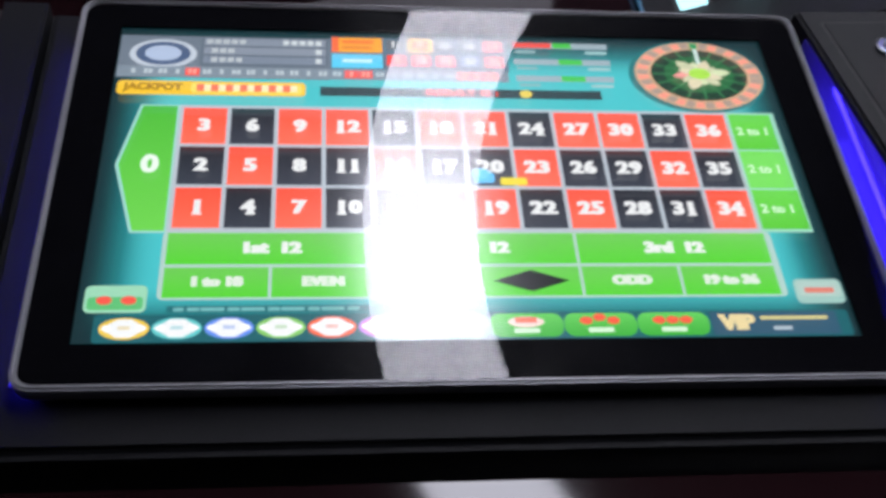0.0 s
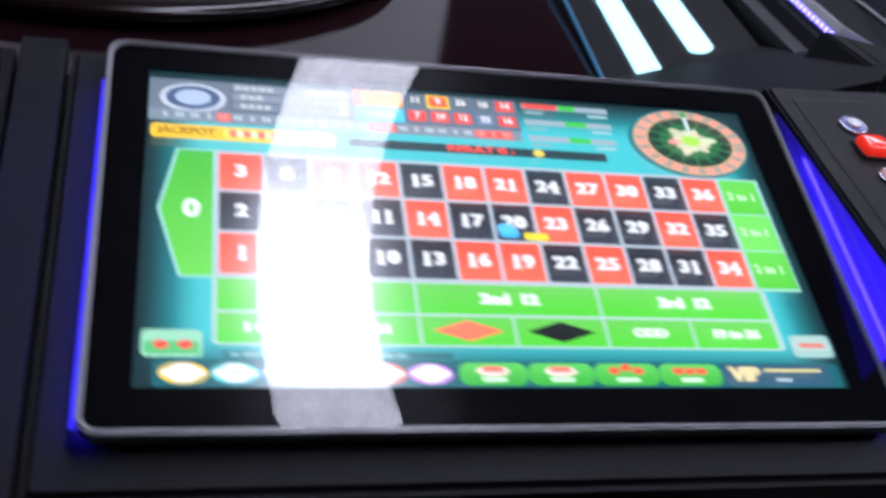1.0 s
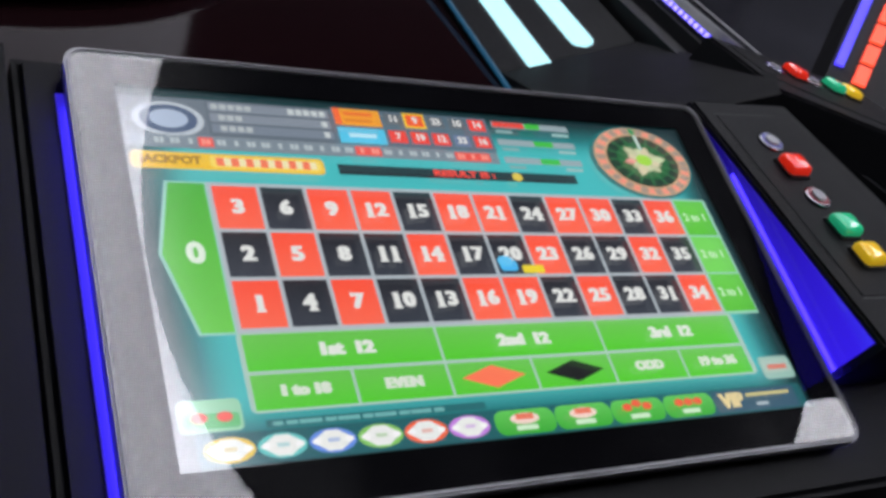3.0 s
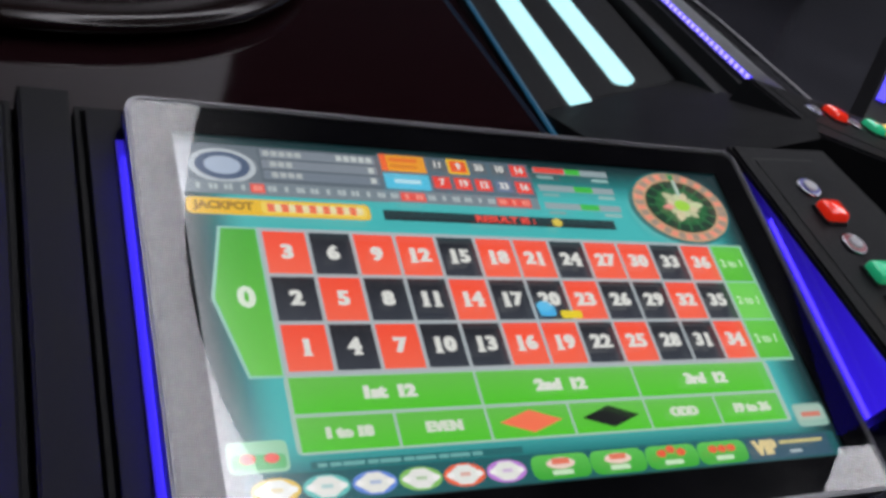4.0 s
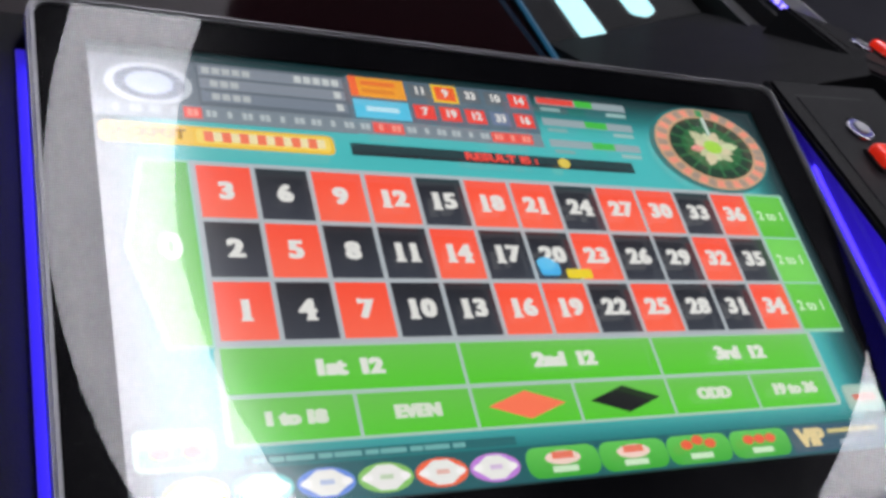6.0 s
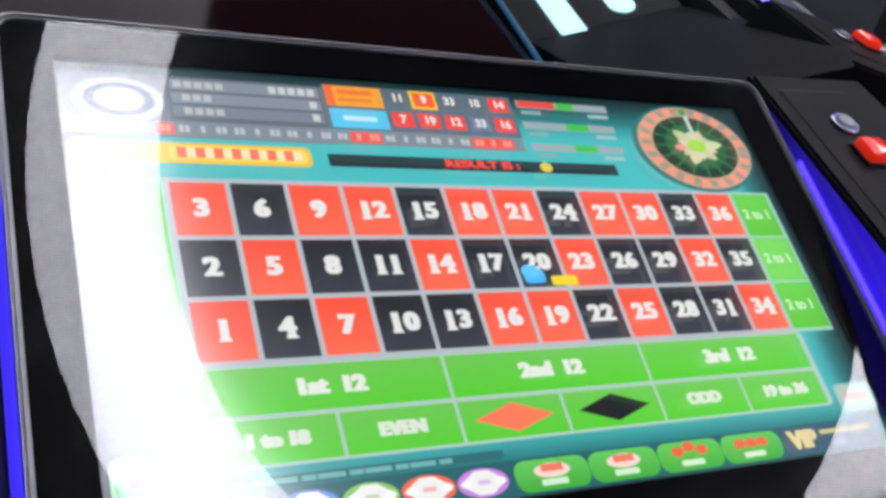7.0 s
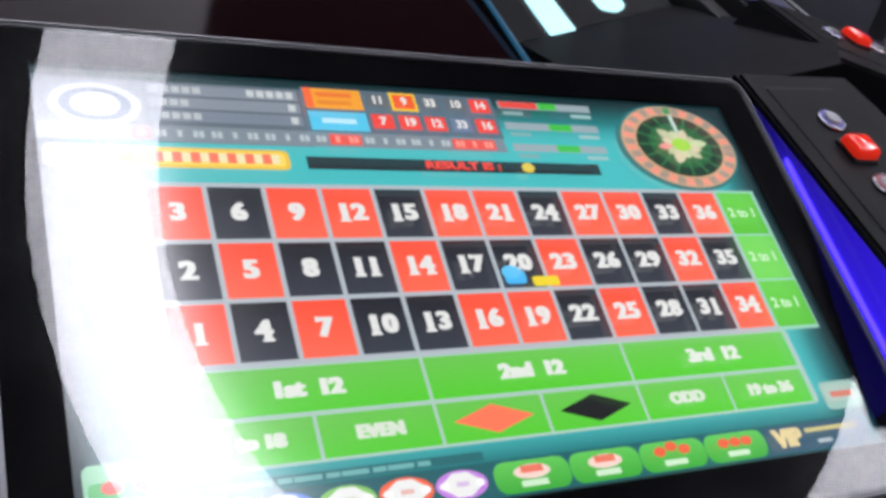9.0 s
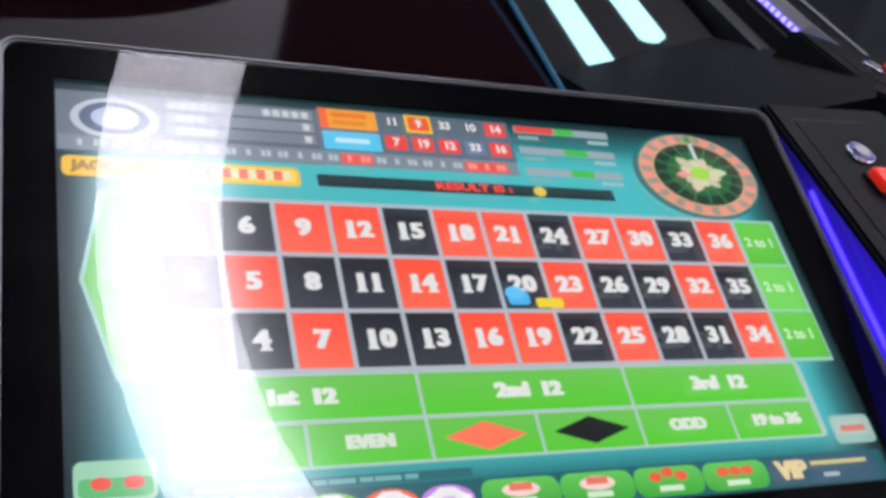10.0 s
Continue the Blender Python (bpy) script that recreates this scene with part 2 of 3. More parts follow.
tagged(part("wall_partition", box(-14, 24, -6, 7.4, 24.6, 18.2), PALE, tf=FLAT), "pale painted partition wall behind the table", "wall", kind="structure")
RING = (14.55, 4.6, 17.0, 10.4, 12.95)
lamp = thing("ring_lamp", "large white ring lamp hung under the ceiling", "ceiling lamp", at=(RING[0] * U, RING[1] * U, RING[2] * U))
part("diffuser", lathe([(RING[3], RING[2]), (RING[4], RING[2]), (RING[4], RING[2] + 0.12), (RING[3], RING[2] + 0.12)], RING[0], RING[1], 128, True), LAMP, lamp, "glowing white diffuser", FLAT)
part("housing", lathe([(RING[3] - 0.1, RING[2] + 0.14), (RING[4] + 0.1, RING[2] + 0.14), (RING[4] + 0.1, RING[2] + 0.5), (RING[3] - 0.1, RING[2] + 0.5)], RING[0], RING[1], 128, True), CONSOLE, lamp, "dark metal housing", FLAT)
for k in range(4):
    w = math.pi * (0.25 + 0.5 * k)
    x, y = RING[0] + 11.2 * math.cos(w), RING[1] + 11.2 * math.sin(w)
    part("hanger", prism(circle(x, y, 0.05, 0.05, 8), RING[2] + 0.5, 18.2), CHROME, lamp, "", FLAT)

# ---- the table ----
table = thing("roulette_table", "dark wine-red glossy table top round the wheel", "table", at=(-0.97 * U, 6.28 * U, -0.42 * U))
part("table_top", ring_plate(rounded(-8.5, 0.2, 6.0, 12.4, 1.2, 12), [(-0.97 + 2.6 * math.cos(2 * math.pi * i / 52), 6.28 + 2.6 * math.sin(2 * math.pi * i / 52)) for i in range(52)], -0.7, -0.58), TABLE, table, "", FLAT)
part("pedestal", box(-6.5, 2.0, -6.0, 4.5, 10.4, -1.1), CONSOLE, table, "", FLAT)
wheel = thing("roulette_bowl", "roulette wheel in a dark polished bowl with steel ring", "roulette", at=(-0.97 * U, 6.28 * U, -0.42 * U))
WC = (-0.95, 6.07)
WHEEL = FLAT @ Matrix.Translation((*WC, -0.3)) @ Matrix.Diagonal((1.14, 1.14, 0.75, 1))
part("outer_rim", lathe([(2.36, -0.4), (2.5, -0.37), (2.61, -0.28), (2.66, -0.2), (2.63, -0.13), (2.53, -0.09), (2.37, -0.08), (2.23, -0.12), (2.16, -0.2)], 0, 0), EBONY, wheel, "dark glossy rounded rim", WHEEL, True)
part("chrome_ring", lathe([(2.2, -0.13), (2.17, -0.11), (2.13, -0.115), (2.09, -0.15), (1.96, -0.24)], 0, 0), STEEL, wheel, "satin steel ring", WHEEL, True)
bowl = part("bowl", lathe([(1.97, -0.2), (1.88, -0.34), (1.7, -0.5), (1.5, -0.58), (1.46, -0.66)], 0, 0), WOOD, wheel, "red-brown polished wooden track", WHEEL, True)
for k in range(12):
    w = 2 * math.pi * (k + 0.25) / 12
    rod = lathe([(0.034 * (1.0 if i % 2 else 0.7), 0.02 + 0.46 * i / 18) for i in range(19)], 0, 0, 10)
    rod.transform(WHEEL @ Matrix.Rotation(w, 4, "Z") @ Matrix.Translation((1.5, 0, -0.54)) @ Matrix.Rotation(radians(58), 4, "Y"))
    part("deflector", rod, GOLD, bowl, "rope-like brass deflector", None, True)
    arm = prism(rounded(-0.24, -0.05, 0.24, 0.05, 0.05, 5), 0, 0.04, 0.015, 2)
    arm.transform(WHEEL @ Matrix.Rotation(w + 2 * math.pi / 24, 4, "Z") @ Matrix.Translation((1.74, 0, -0.44)) @ Matrix.Rotation(radians(-34), 4, "Y") @ Matrix.Rotation(radians(35), 4, "Z"))
    part("inlay", arm, CHROME, bowl, "bright inlay bar")
head_ = part("wheel_head", lathe([(1.48, -0.66), (1.44, -0.6), (1.36, -0.6), (1.34, -0.68), (1.05, -0.74), (1.0, -0.66), (0.7, -0.56), (0.3, -0.45), (0.02, -0.42)], 0, 0), WOOD, wheel, "turned wooden wheel head", WHEEL, True)
PK_R, PK_B = material("pocket_red", (0.5, 0.02, 0.02), 0.3), material("pocket_black", (0.01, 0.01, 0.01), 0.3)
PK_G = material("pocket_green", (0.02, 0.25, 0.06), 0.3)
for k in range(37):
    a0, a1 = 2 * math.pi * (k + 0.06) / 37, 2 * math.pi * (k + 0.94) / 37
    pts = [(r * math.cos(a), r * math.sin(a)) for r, a in ((1.07, a0), (1.33, a0), (1.33, a1), (1.07, a1))]
    part("pocket", prism(pts, -0.74, -0.67), PK_G if k == 0 else (PK_R if k % 2 else PK_B), head_, "", WHEEL)
dome = part("dome", lathe([(2.1, -0.1)] + [(2.1 * math.cos(radians(a)), -0.1 + 1.0 * math.sin(radians(a))) for a in range(6, 90, 6)] + [(0.01, 0.9)], 0, 0), GLASS, wheel, "clear glass dome", WHEEL, True)
dome.visible_shadow = False
part("turret", lathe([(0.3, -0.46), (0.26, -0.38), (0.12, -0.3), (0.1, -0.1), (0.18, -0.02), (0.12, 0.08), (0.01, 0.12)], 0, 0, 40), GOLD, wheel, "brass turret", WHEEL, True)
for k in range(4):
    a = radians(45 + 90 * k)
    h = box(0.1, -0.03, -0.06, 0.55, 0.03, 0.0, 0.012)
    h.transform(Matrix.Translation((0, 0, -0.08)) @ Matrix.Rotation(a, 4, "Z"))
    part("turret_arm", h, GOLD, wheel, "", WHEEL)


# ---- desks ----
SCREEN = (-0.375, -1.475, 3.335, 0.6)


def desk_top(tf, label):
    d = thing("desk", label, "desk", at=tf @ Vector((1.5, -2.0, -0.9)))
    part("desk_top", prism([(-0.815, -1.95), (5.12, -1.95), (4.62, 0.86), (-0.815, 0.86)], -0.62, -0.14, 0.045, 3), CONSOLE, d, "", tf)
    part("front_rail", box(-0.815, -2.07, -0.95, 5.0, -1.72, -0.63, 0.03), GROOVE, d, "matt black rail", tf)
    part("armrest", box(-0.815, -2.95, -0.5, 5.12, -2.075, -0.2, 0.03), TABLE, d, "glossy dark wine-red armrest", tf)
    return d


def monitor(tf, label, dotted=False):
    """The slab of a touch monitor: grey rim, black border, cover glass, blue light strips round its foot."""
    m = thing("touch_monitor", label, "monitor", "touch monitors of the table", at=tf @ Vector((1.5, -0.4, -0.14)))
    x0, y0, x1, y1 = -0.605, -1.715, 3.575, 0.805
    outer, inner = rounded(x0, y0, x1, y1, 0.1, 8), rounded(x0 + 0.03, y0 + 0.03, x1 - 0.03, y1 - 0.03, 0.08, 8)
    part("housing", prism(rounded(x0 + 0.04, y0 + 0.04, x1 - 0.04, y1 - 0.04, 0.08, 8), -0.14, -0.035), GROOVE, m, "black housing", tf)
    part("rim", ring_plate(outer, inner, -0.075, 0.012, 0.012), RIM_LIT if dotted else RIM, m, "slim satin grey rim", tf)
    part("border", ring_plate(inner, rounded(*SCREEN, 0.004, 8), -0.034, -0.012), BEZEL, m, "black border", tf)
    pane = bmesh.new()
    pane.faces.new([pane.verts.new((*p, 0.002)) for p in inner])
    g = part("cover_glass", pane, GLASS, m, "clear glossy cover glass", tf)
    g.visible_shadow = False
    strips = ((x0 + 0.02, y0 + 0.09, x0 + 0.038, y1 - 0.28), (x1 - 0.038, y0 + 0.09, x1 - 0.02, y1 - 0.5), (x0 + 0.13, y1 - 0.038, x1 - 0.115, y1 - 0.02))
    for k, (sx0, sy0, sx1, sy1) in enumerate(strips):
        s = part("light_strip", box(sx0, sy0, -0.125, sx1, sy1, -0.078), BLUE_SOFT if k == 2 else BLUE, m, "blue glowing light strip", tf)
        if dotted and k == 2:
            for i in range(40):
                x = sx0 + (sx1 - sx0) * (i + 0.5) / 40
                part("led_chip", box(x - 0.024, sy1, -0.122, x + 0.024, sy1 + 0.014, -0.08), BLUEDOT, s, "", tf)
    # blue spill beside the slab, painted as emissive slips on the desk
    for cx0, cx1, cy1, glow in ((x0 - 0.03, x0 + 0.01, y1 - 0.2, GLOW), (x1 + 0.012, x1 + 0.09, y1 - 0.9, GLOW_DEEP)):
        part("painted_spill", box(cx0, y0 + 0.1, -0.139, cx1, cy1, -0.128), glow, m, "blue spill of the light strips painted as a glowing slip", tf)
    return m


def button_panel(tf, label):
    top = lambda x, y: 0.13 - 0.19 * y
    p = thing("button_panel", label, "control panel", "button panels", at=tf @ Vector((4.2, 0, -0.14)))
    outline = [(3.76, -1.25), (5.1, -1.25), (4.74, 1.03), (3.76, 0.98)]
    part("body", prism(outline, -0.55, top, 0.02, 2), CONSOLE, p, "", tf)
    # strip light falling on the flank, painted as a graded glowing sheet
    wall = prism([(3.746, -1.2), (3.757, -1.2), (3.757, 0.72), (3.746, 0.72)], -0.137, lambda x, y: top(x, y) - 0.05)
    part("painted_flank_glow", wall, graded((16, 10, 70), (60, 34, 255), 0.9), p, "glowing sheet standing in for blue strip light on its flank", tf)
    seam = [(3.87, -0.9), (4.86, -0.9), (4.5, 0.88), (3.87, 0.84)]
    mid = [4.25, 0.0]
    plate = [(mid[0] + (x - mid[0]) * 0.965, mid[1] + (y - mid[1]) * 0.98) for x, y in seam]
    part("seam", prism(seam, lambda x, y: top(x, y) - 0.01, lambda x, y: top(x, y) + 0.003), GROOVE, p, "", tf)
    part("plate", prism(plate, lambda x, y: top(x, y) - 0.01, lambda x, y: top(x, y) + 0.011, 0.004, 1), CONSOLE, p, "", tf)
    return p


SLOPE = -math.atan(0.19)


def push_button(tf, y, colour):
    m = tf @ Matrix.Translation((4.2, y, 0.13 - 0.19 * y + 0.012)) @ Matrix.Rotation(SLOPE, 4, "X")
    b = thing("push_button", "glossy square %s push button in a black collar" % colour, "button", "push buttons", at=m @ Vector((0, 0, 0)))
    part("collar", prism(rounded(-0.112, -0.105, 0.112, 0.105, 0.03, 4), 0, 0.022, 0.008), GROOVE, b, "black plastic collar", m)
    cap = bmesh.new()
    rows = []
    for f, z in ((1.0, 0.02), (1.0, 0.045), (0.96, 0.062), (0.86, 0.076), (0.68, 0.086), (0.44, 0.091), (0.2, 0.093)):
        rows.append([cap.verts.new((x, y, z)) for x, y in rounded(-0.098 * f, -0.09 * f, 0.098 * f, 0.09 * f, 0.03 * f + 0.004, 5)])
    for lo, hi in zip(rows, rows[1:]):
        for i in range(len(lo)):
            j = (i + 1) % len(lo)
            cap.faces.new((lo[i], lo[j], hi[j], hi[i]))
    cap.faces.new(rows[-1])
    part("cap", cap, CAP[colour], b, "%s translucent cap" % colour, m, True)


def key_switch(tf, y, ring_mat, colour):
    m = tf @ Matrix.Translation((4.2, y, 0.13 - 0.19 * y + 0.012)) @ Matrix.Rotation(SLOPE, 4, "X")
    b = thing("metal_push_button", "round chrome push button with a %s glowing ring" % colour, "button", "metal push buttons", at=m @ Vector((0, 0, 0)))
    part("chrome_collar", lathe([(0.098, 0), (0.098, 0.016), (0.09, 0.022), (0.084, 0.022), (0.084, 0.008)], 0, 0, 32), CHROME, b, "", m, True)
    part("light_ring", lathe([(0.084, 0.01), (0.084, 0.02), (0.055, 0.022), (0.055, 0.01)], 0, 0, 32), ring_mat, b, "%s light ring" % colour, m)
    part("plunger", lathe([(0.055, 0.0), (0.055, 0.034), (0.048, 0.04), (0.03, 0.038), (0.001, 0.036)], 0, 0, 32), STEEL, b, "", m, True)


RING_B = material("ring_blue", (0.05, 0.05, 0.2), 0.3, emit=(0.05, 0.05, 0.6, 1), power=0.15)
RING_R = material("ring_red", (0.2, 0.03, 0.04), 0.3, emit=(0.5, 0.02, 0.04, 1), power=0.1)

for tf, where, dots in ((DESK, "facing the wheel", False), (LEFT, "beside the grooved divider", False), (END, "on the short side of the table", True)):
    desk_top(tf, "charcoal sloping desk " + where)
    if tf is not DESK:
        monitor(tf @ Matrix.Translation((0.13, 0, 0)) if dots else tf, "touch monitor with black border " + where, dots)
    if tf is not LEFT:
        at = END_PANEL if dots else DESK_PANEL
        button_panel(at, "raised charcoal button panel " + where)
        for y, c in ((0.27, "red"), (-0.31, "green"), (-0.57, "yellow")):
            push_button(at, y, c)
        key_switch(at, 0.54, RING_B, "blue")
        key_switch(at, -0.02, RING_R, "red")

divider = thing("divider", "charcoal divider strip with dark grooves between two desks", "divider", at=DESK @ Vector((-0.97, -0.5, -0.62)))
part("strip", box(-1.095, -1.95, -0.62, -0.845, 0.93, -0.135, 0.012), CONSOLE, divider, "", DESK)
part("groove_bed", box(-1.12, -1.93, -0.5, -0.82, 0.9, -0.3), GROOVE, divider, "black groove bed", DESK)

# the base under the desks
base = thing("table_base", "dark cabinet base under the desks", "cabinet", at=(0, 0, -6 * U))
part("front_panel", box(-7.0, -0.9, -6.0, 5.2, 0.6, -0.75), CONSOLE, base, "", FLAT)
part("end_panel", box(4.7, 0.65, -6.0, 7.0, 12.4, -0.75), CONSOLE, base, "", FLAT)

# inner apron of the short side, with its light bars
LEAN = 0.12
rise = lambda x, y: -0.3 + 0.25 * (x - 4.2)
apron = thing("apron", "charcoal inner apron sloping down to the table top", "panel", at=(4.2 * U, 3.0 * U, -0.42 * U))
sk = lambda x, y: (x + LEAN * (y - 3.0), y)
part("apron_board", prism([sk(3.37, 2.72), sk(4.8, 2.9), sk(4.84, 9.0), sk(3.37, 9.0)], -0.9, rise, 0.01, 1), CONSOLE, apron, "", FLAT)
corner = lambda x, y: -0.69 + 0.283 * (x - y)
part("corner_board", prism([sk(3.37, 1.0), (4.62, 0.98), (4.98, 1.42), (4.9, 2.2), sk(4.8, 2.9), sk(3.37, 2.72)], -0.9, corner), CONSOLE, apron, "", FLAT)
part("edge_light", prism([sk(3.35, 2.0), sk(3.368, 2.0), sk(3.368, 9.0), sk(3.35, 9.0)], lambda x, y: rise(x, y) - 0.03, lambda x, y: rise(x, y) + 0.004), LINE, apron, "thin glowing edge line", FLAT)
for x0, y0 in ((3.63, 2.64), (4.17, 2.92)):
    c = x0 + 0.12
    outline = [sk(c + px, y0 + py) for px, py in rounded(-0.12, 0.0, 0.12, 4.2, 0.12, 6)]
    bar = thing("light_bar", "pale glowing light bar with rounded ends let into the apron", "light bar", "light bars", at=(c * U, y0 * U, rise(c, y0) * U))
    part("diffuser", prism(outline, lambda x, y: rise(x, y) - 0.03, lambda x, y: rise(x, y) + 0.012, 0.008, 2), BAR, bar, "", FLAT)
    collar = [sk(c + px, y0 + py) for px, py in rounded(-0.145, -0.025, 0.145, 4.225, 0.145, 6)]
    part("collar", prism(collar, lambda x, y: rise(x, y) - 0.03, lambda x, y: rise(x, y) + 0.004), GROOVE, bar, "", FLAT)
channel = part("channel", prism([(4.78, 2.3), (5.05, 2.3), sk(5.05, 9.0), sk(4.86, 9.0)], -0.35, 0.0), GROOVE, tf=FLAT)
tagged(channel, "black channel behind the monitor of the short side", "channel", kind="structure")

# a machine of the next table, with its edge lights
far = thing("gaming_cabinet", "dark gaming cabinet with blue and red edge lights", "gaming machine", at=(11.5 * U, 5.5 * U, -6 * U))
lean = Matrix.Translation((10.18, 5.0, -0.8)) @ Matrix.Rotation(radians(45), 4, "Z") @ Matrix.Rotation(radians(40), 4, "Y")
part("body", box(-0.1, -2.6, -3.0, 1.6, 0.1, 1.6, 0.05), GROOVE, far, "", FLAT @ lean)
part("foot", box(10.6, 4.6, -6, 13.2, 6.6, -2.4), GROOVE, far, "", FLAT)
part("blue_edge", box(-0.16, -0.06, -0.2, -0.1, 0.06, 1.5), BLUE_SOFT, far, "blue light strip", FLAT @ lean)
for k in range(6):
    part("red_light", prism(rounded(-0.16, -0.42, -0.1, -0.24, 0.01), -0.35 + 0.32 * k, -0.09 + 0.32 * k), REDLED, far, "red light segment", FLAT @ lean)

# ---- the game's picture on the monitor ----
mon = monitor(DESK, "touch monitor showing a green roulette betting layout", False)
ZL = -0.03
gbm = box(SCREEN[0], SCREEN[1], ZL - 0.004, SCREEN[2], SCREEN[3], ZL)
screen = part("screen", gbm, display_ground(), mon, "lit display with a roulette betting layout", DESK)


BLOCK = [1.0, 0.0, 1.0, 0.0]


def block(sx=1.0, ox=0.0, sy=1.0, oy=0.0):
    """The scale and place, across and along, of the part of the picture that follows."""
    BLOCK[:] = sx, ox, sy, oy


def placed(x, y):
    return BLOCK[0] * x + BLOCK[1], BLOCK[2] * y + BLOCK[3]


def tile(name, outline, rgb, level=1, power=1.1, label=""):
    z = ZL + 0.0022 * level
    outline = [placed(*p) for p in outline]
    return part(name, prism(outline, z - 0.0018, z), graded(*rgb) if len(rgb) == 2 else shown(rgb, power), screen, label, DESK)


def flat_box(name, x0, y0, x1, y1, rgb, level=1, r=0.0, power=1.1, label=""):
    return tile(name, rounded(x0, y0, x1, y1, r, 4) if r else [(x0, y0), (x1, y0), (x1, y1), (x0, y1)], rgb, level, power, label)


def word(text, x, y, h, rgb=(240, 240, 235), level=3, stretch=1.0, weight=0.0, name="lettering", heavy=0.0):
    if heavy:
        return part(name, bold(text, *placed(x, y), ZL + 0.0022 * level, h * BLOCK[2], stretch, heavy), shown(rgb), screen, "", DESK)
    return part(name, lettering(text, *placed(x, y), ZL + 0.0022 * level, h * BLOCK[2], stretch, weight), shown(rgb), screen, "", DESK)


def bold(text, x, y, z, h, stretch, heavy):
    """Letters with heavy stems: strokes laid side by side."""
    whole = bmesh.new()
    for k in (-1, 0, 1):
        bm = lettering(text, x + heavy * k, y, z + 0.0002 * k, h, stretch, 0.004)
        me = bpy.data.meshes.new("letters")
        bm.to_mesh(me)
        bm.free()
        whole.from_mesh(me)
        bpy.data.meshes.remove(me)
    return whole


def slab(bm, x0, y0, x1, y1, z):
    bm.faces.new([bm.verts.new((x, y, z)) for x, y in ((x0, y0), (x1, y0), (x1, y1), (x0, y1))])


def numeral(text, x, y, h=0.082):
    """A number with heavy stems, and slab feet under its ones and fours."""
    z, step = ZL + 0.0022 * 3, 0.07
    whole = bmesh.new()
    for i, c in enumerate(text):
        cx = x + (i - (len(text) - 1) / 2) * step
        bm = bold(c, cx, y, z, h, 1.05, 0.0065)
        if c in "14":
            foot = 0.0 if c == "1" else 0.012
            slab(bm, cx + foot - 0.024, y - 0.047, cx + foot + 0.024, y - 0.035, z + 0.0004)
        if c == "7":
            slab(bm, cx - 0.033, y + 0.026, cx - 0.021, y + 0.051, z + 0.0004)
        me = bpy.data.meshes.new("letters")
        bm.to_mesh(me)
        bm.free()
        whole.from_mesh(me)
        bpy.data.meshes.remove(me)
    return part("numeral", whole, shown((226, 228, 222)), screen, "", DESK)


LINES = (176, 186, 190)
LEAF = ((104, 196, 76), (80, 204, 38))
REDS = {1, 3, 5, 7, 9, 12, 14, 16, 18, 19, 21, 23, 25, 27, 30, 32, 34, 36}
PX, PY, GAP = 0.2488, 0.2745, 0.011
flat_box("grid_lines", -0.012, -0.836, 2.998, 0.012, LINES, 1)
for c in range(12):
    for r in range(3):
        num = 3 * c + 3 - r
        x0, y1 = c * PX, -r * PY
        flat_box("number_cell", x0 + GAP, y1 - PY + GAP, x0 + PX - GAP, y1 - GAP, ((255, 78, 48), (255, 104, 76)) if num in REDS else ((20, 22, 30), (50, 56, 66)), 2)
        numeral(str(num), x0 + PX / 2, y1 - PY / 2)
for r in range(3):
    flat_box("column_cell", 3.003, -(r + 1) * PY + GAP * 0.6, 3.245 + 0.008 * r, -r * PY - GAP * 0.6, ((100, 204, 66), (84, 192, 46)) if r != 1 else (112, 212, 84), 2)
    word("2 to 1", 3.12, -(r + 0.5) * PY, 0.055, (200, 236, 190), 3, 1.0, 0.003)
flat_box("column_lines", 2.99, -0.836, 3.272, 0.01, (150, 205, 180), 1)
zero = [(-0.2, 0.0), (-0.022, 0.0), (-0.022, -0.83), (-0.175, -0.83), (-0.285, -0.41)]
tile("zero_lines", [(-0.215, 0.012), (-0.012, 0.012), (-0.012, -0.842), (-0.187, -0.842), (-0.302, -0.41)], (150, 205, 190), 1)
tile("zero_cell", zero, ((70, 176, 46), (104, 204, 70)), 2)
word("0", -0.13, -0.41, 0.11, (225, 240, 220), 3, 1.1, 0.008, "numeral")
block(1.008, -0.008, 0.915, -0.066)
tile("outside_lines", rounded(-0.015, -1.275, 3.015, -0.84, 0.03, 3), (170, 200, 186), 1)
for k, t in enumerate(("1st  12", "2nd  12", "3rd  12")):
    x0, x1 = 0.008 + k * 0.996, 0.008 + (k + 1) * 0.996 - 0.016
    flat_box("dozen_cell", x0, -1.055, x1, -0.852, LEAF, 2)
    word(t, (x0 + x1) / 2, -0.955, 0.07, (226, 232, 220), 4, 1.15, heavy=0.006)
for k, t in enumerate(("1 to 18", "EVEN", "", "", "ODD", "19 to 36")):
    x0, x1 = 0.008 + k * 0.498, 0.008 + (k + 1) * 0.498 - 0.016
    flat_box("outside_cell", x0, -1.262, x1, -1.076, LEAF, 2)
    xm, ym = (x0 + x1) / 2, -1.17
    if t:
        word(t, xm, ym, 0.056, (216, 228, 208), 4, 1.15, heavy=0.005)
    else:
        tile("diamond", [(xm - 0.185, ym), (xm, ym - 0.068), (xm + 0.185, ym), (xm, ym + 0.068)], (255, 120, 84) if k == 2 else (14, 14, 18), 4)

# marks on number 20
block()
flat_box("chip_mark", 1.52, -0.52, 1.63, -0.45, (70, 180, 235), 4, 0.02)
tile("chip_mark", circle(1.56, -0.46, 0.05, 0.035, 12), (90, 195, 240), 5)
flat_box("stake_mark", 1.66, -0.535, 1.8, -0.485, (236, 214, 40), 4, 0.012)

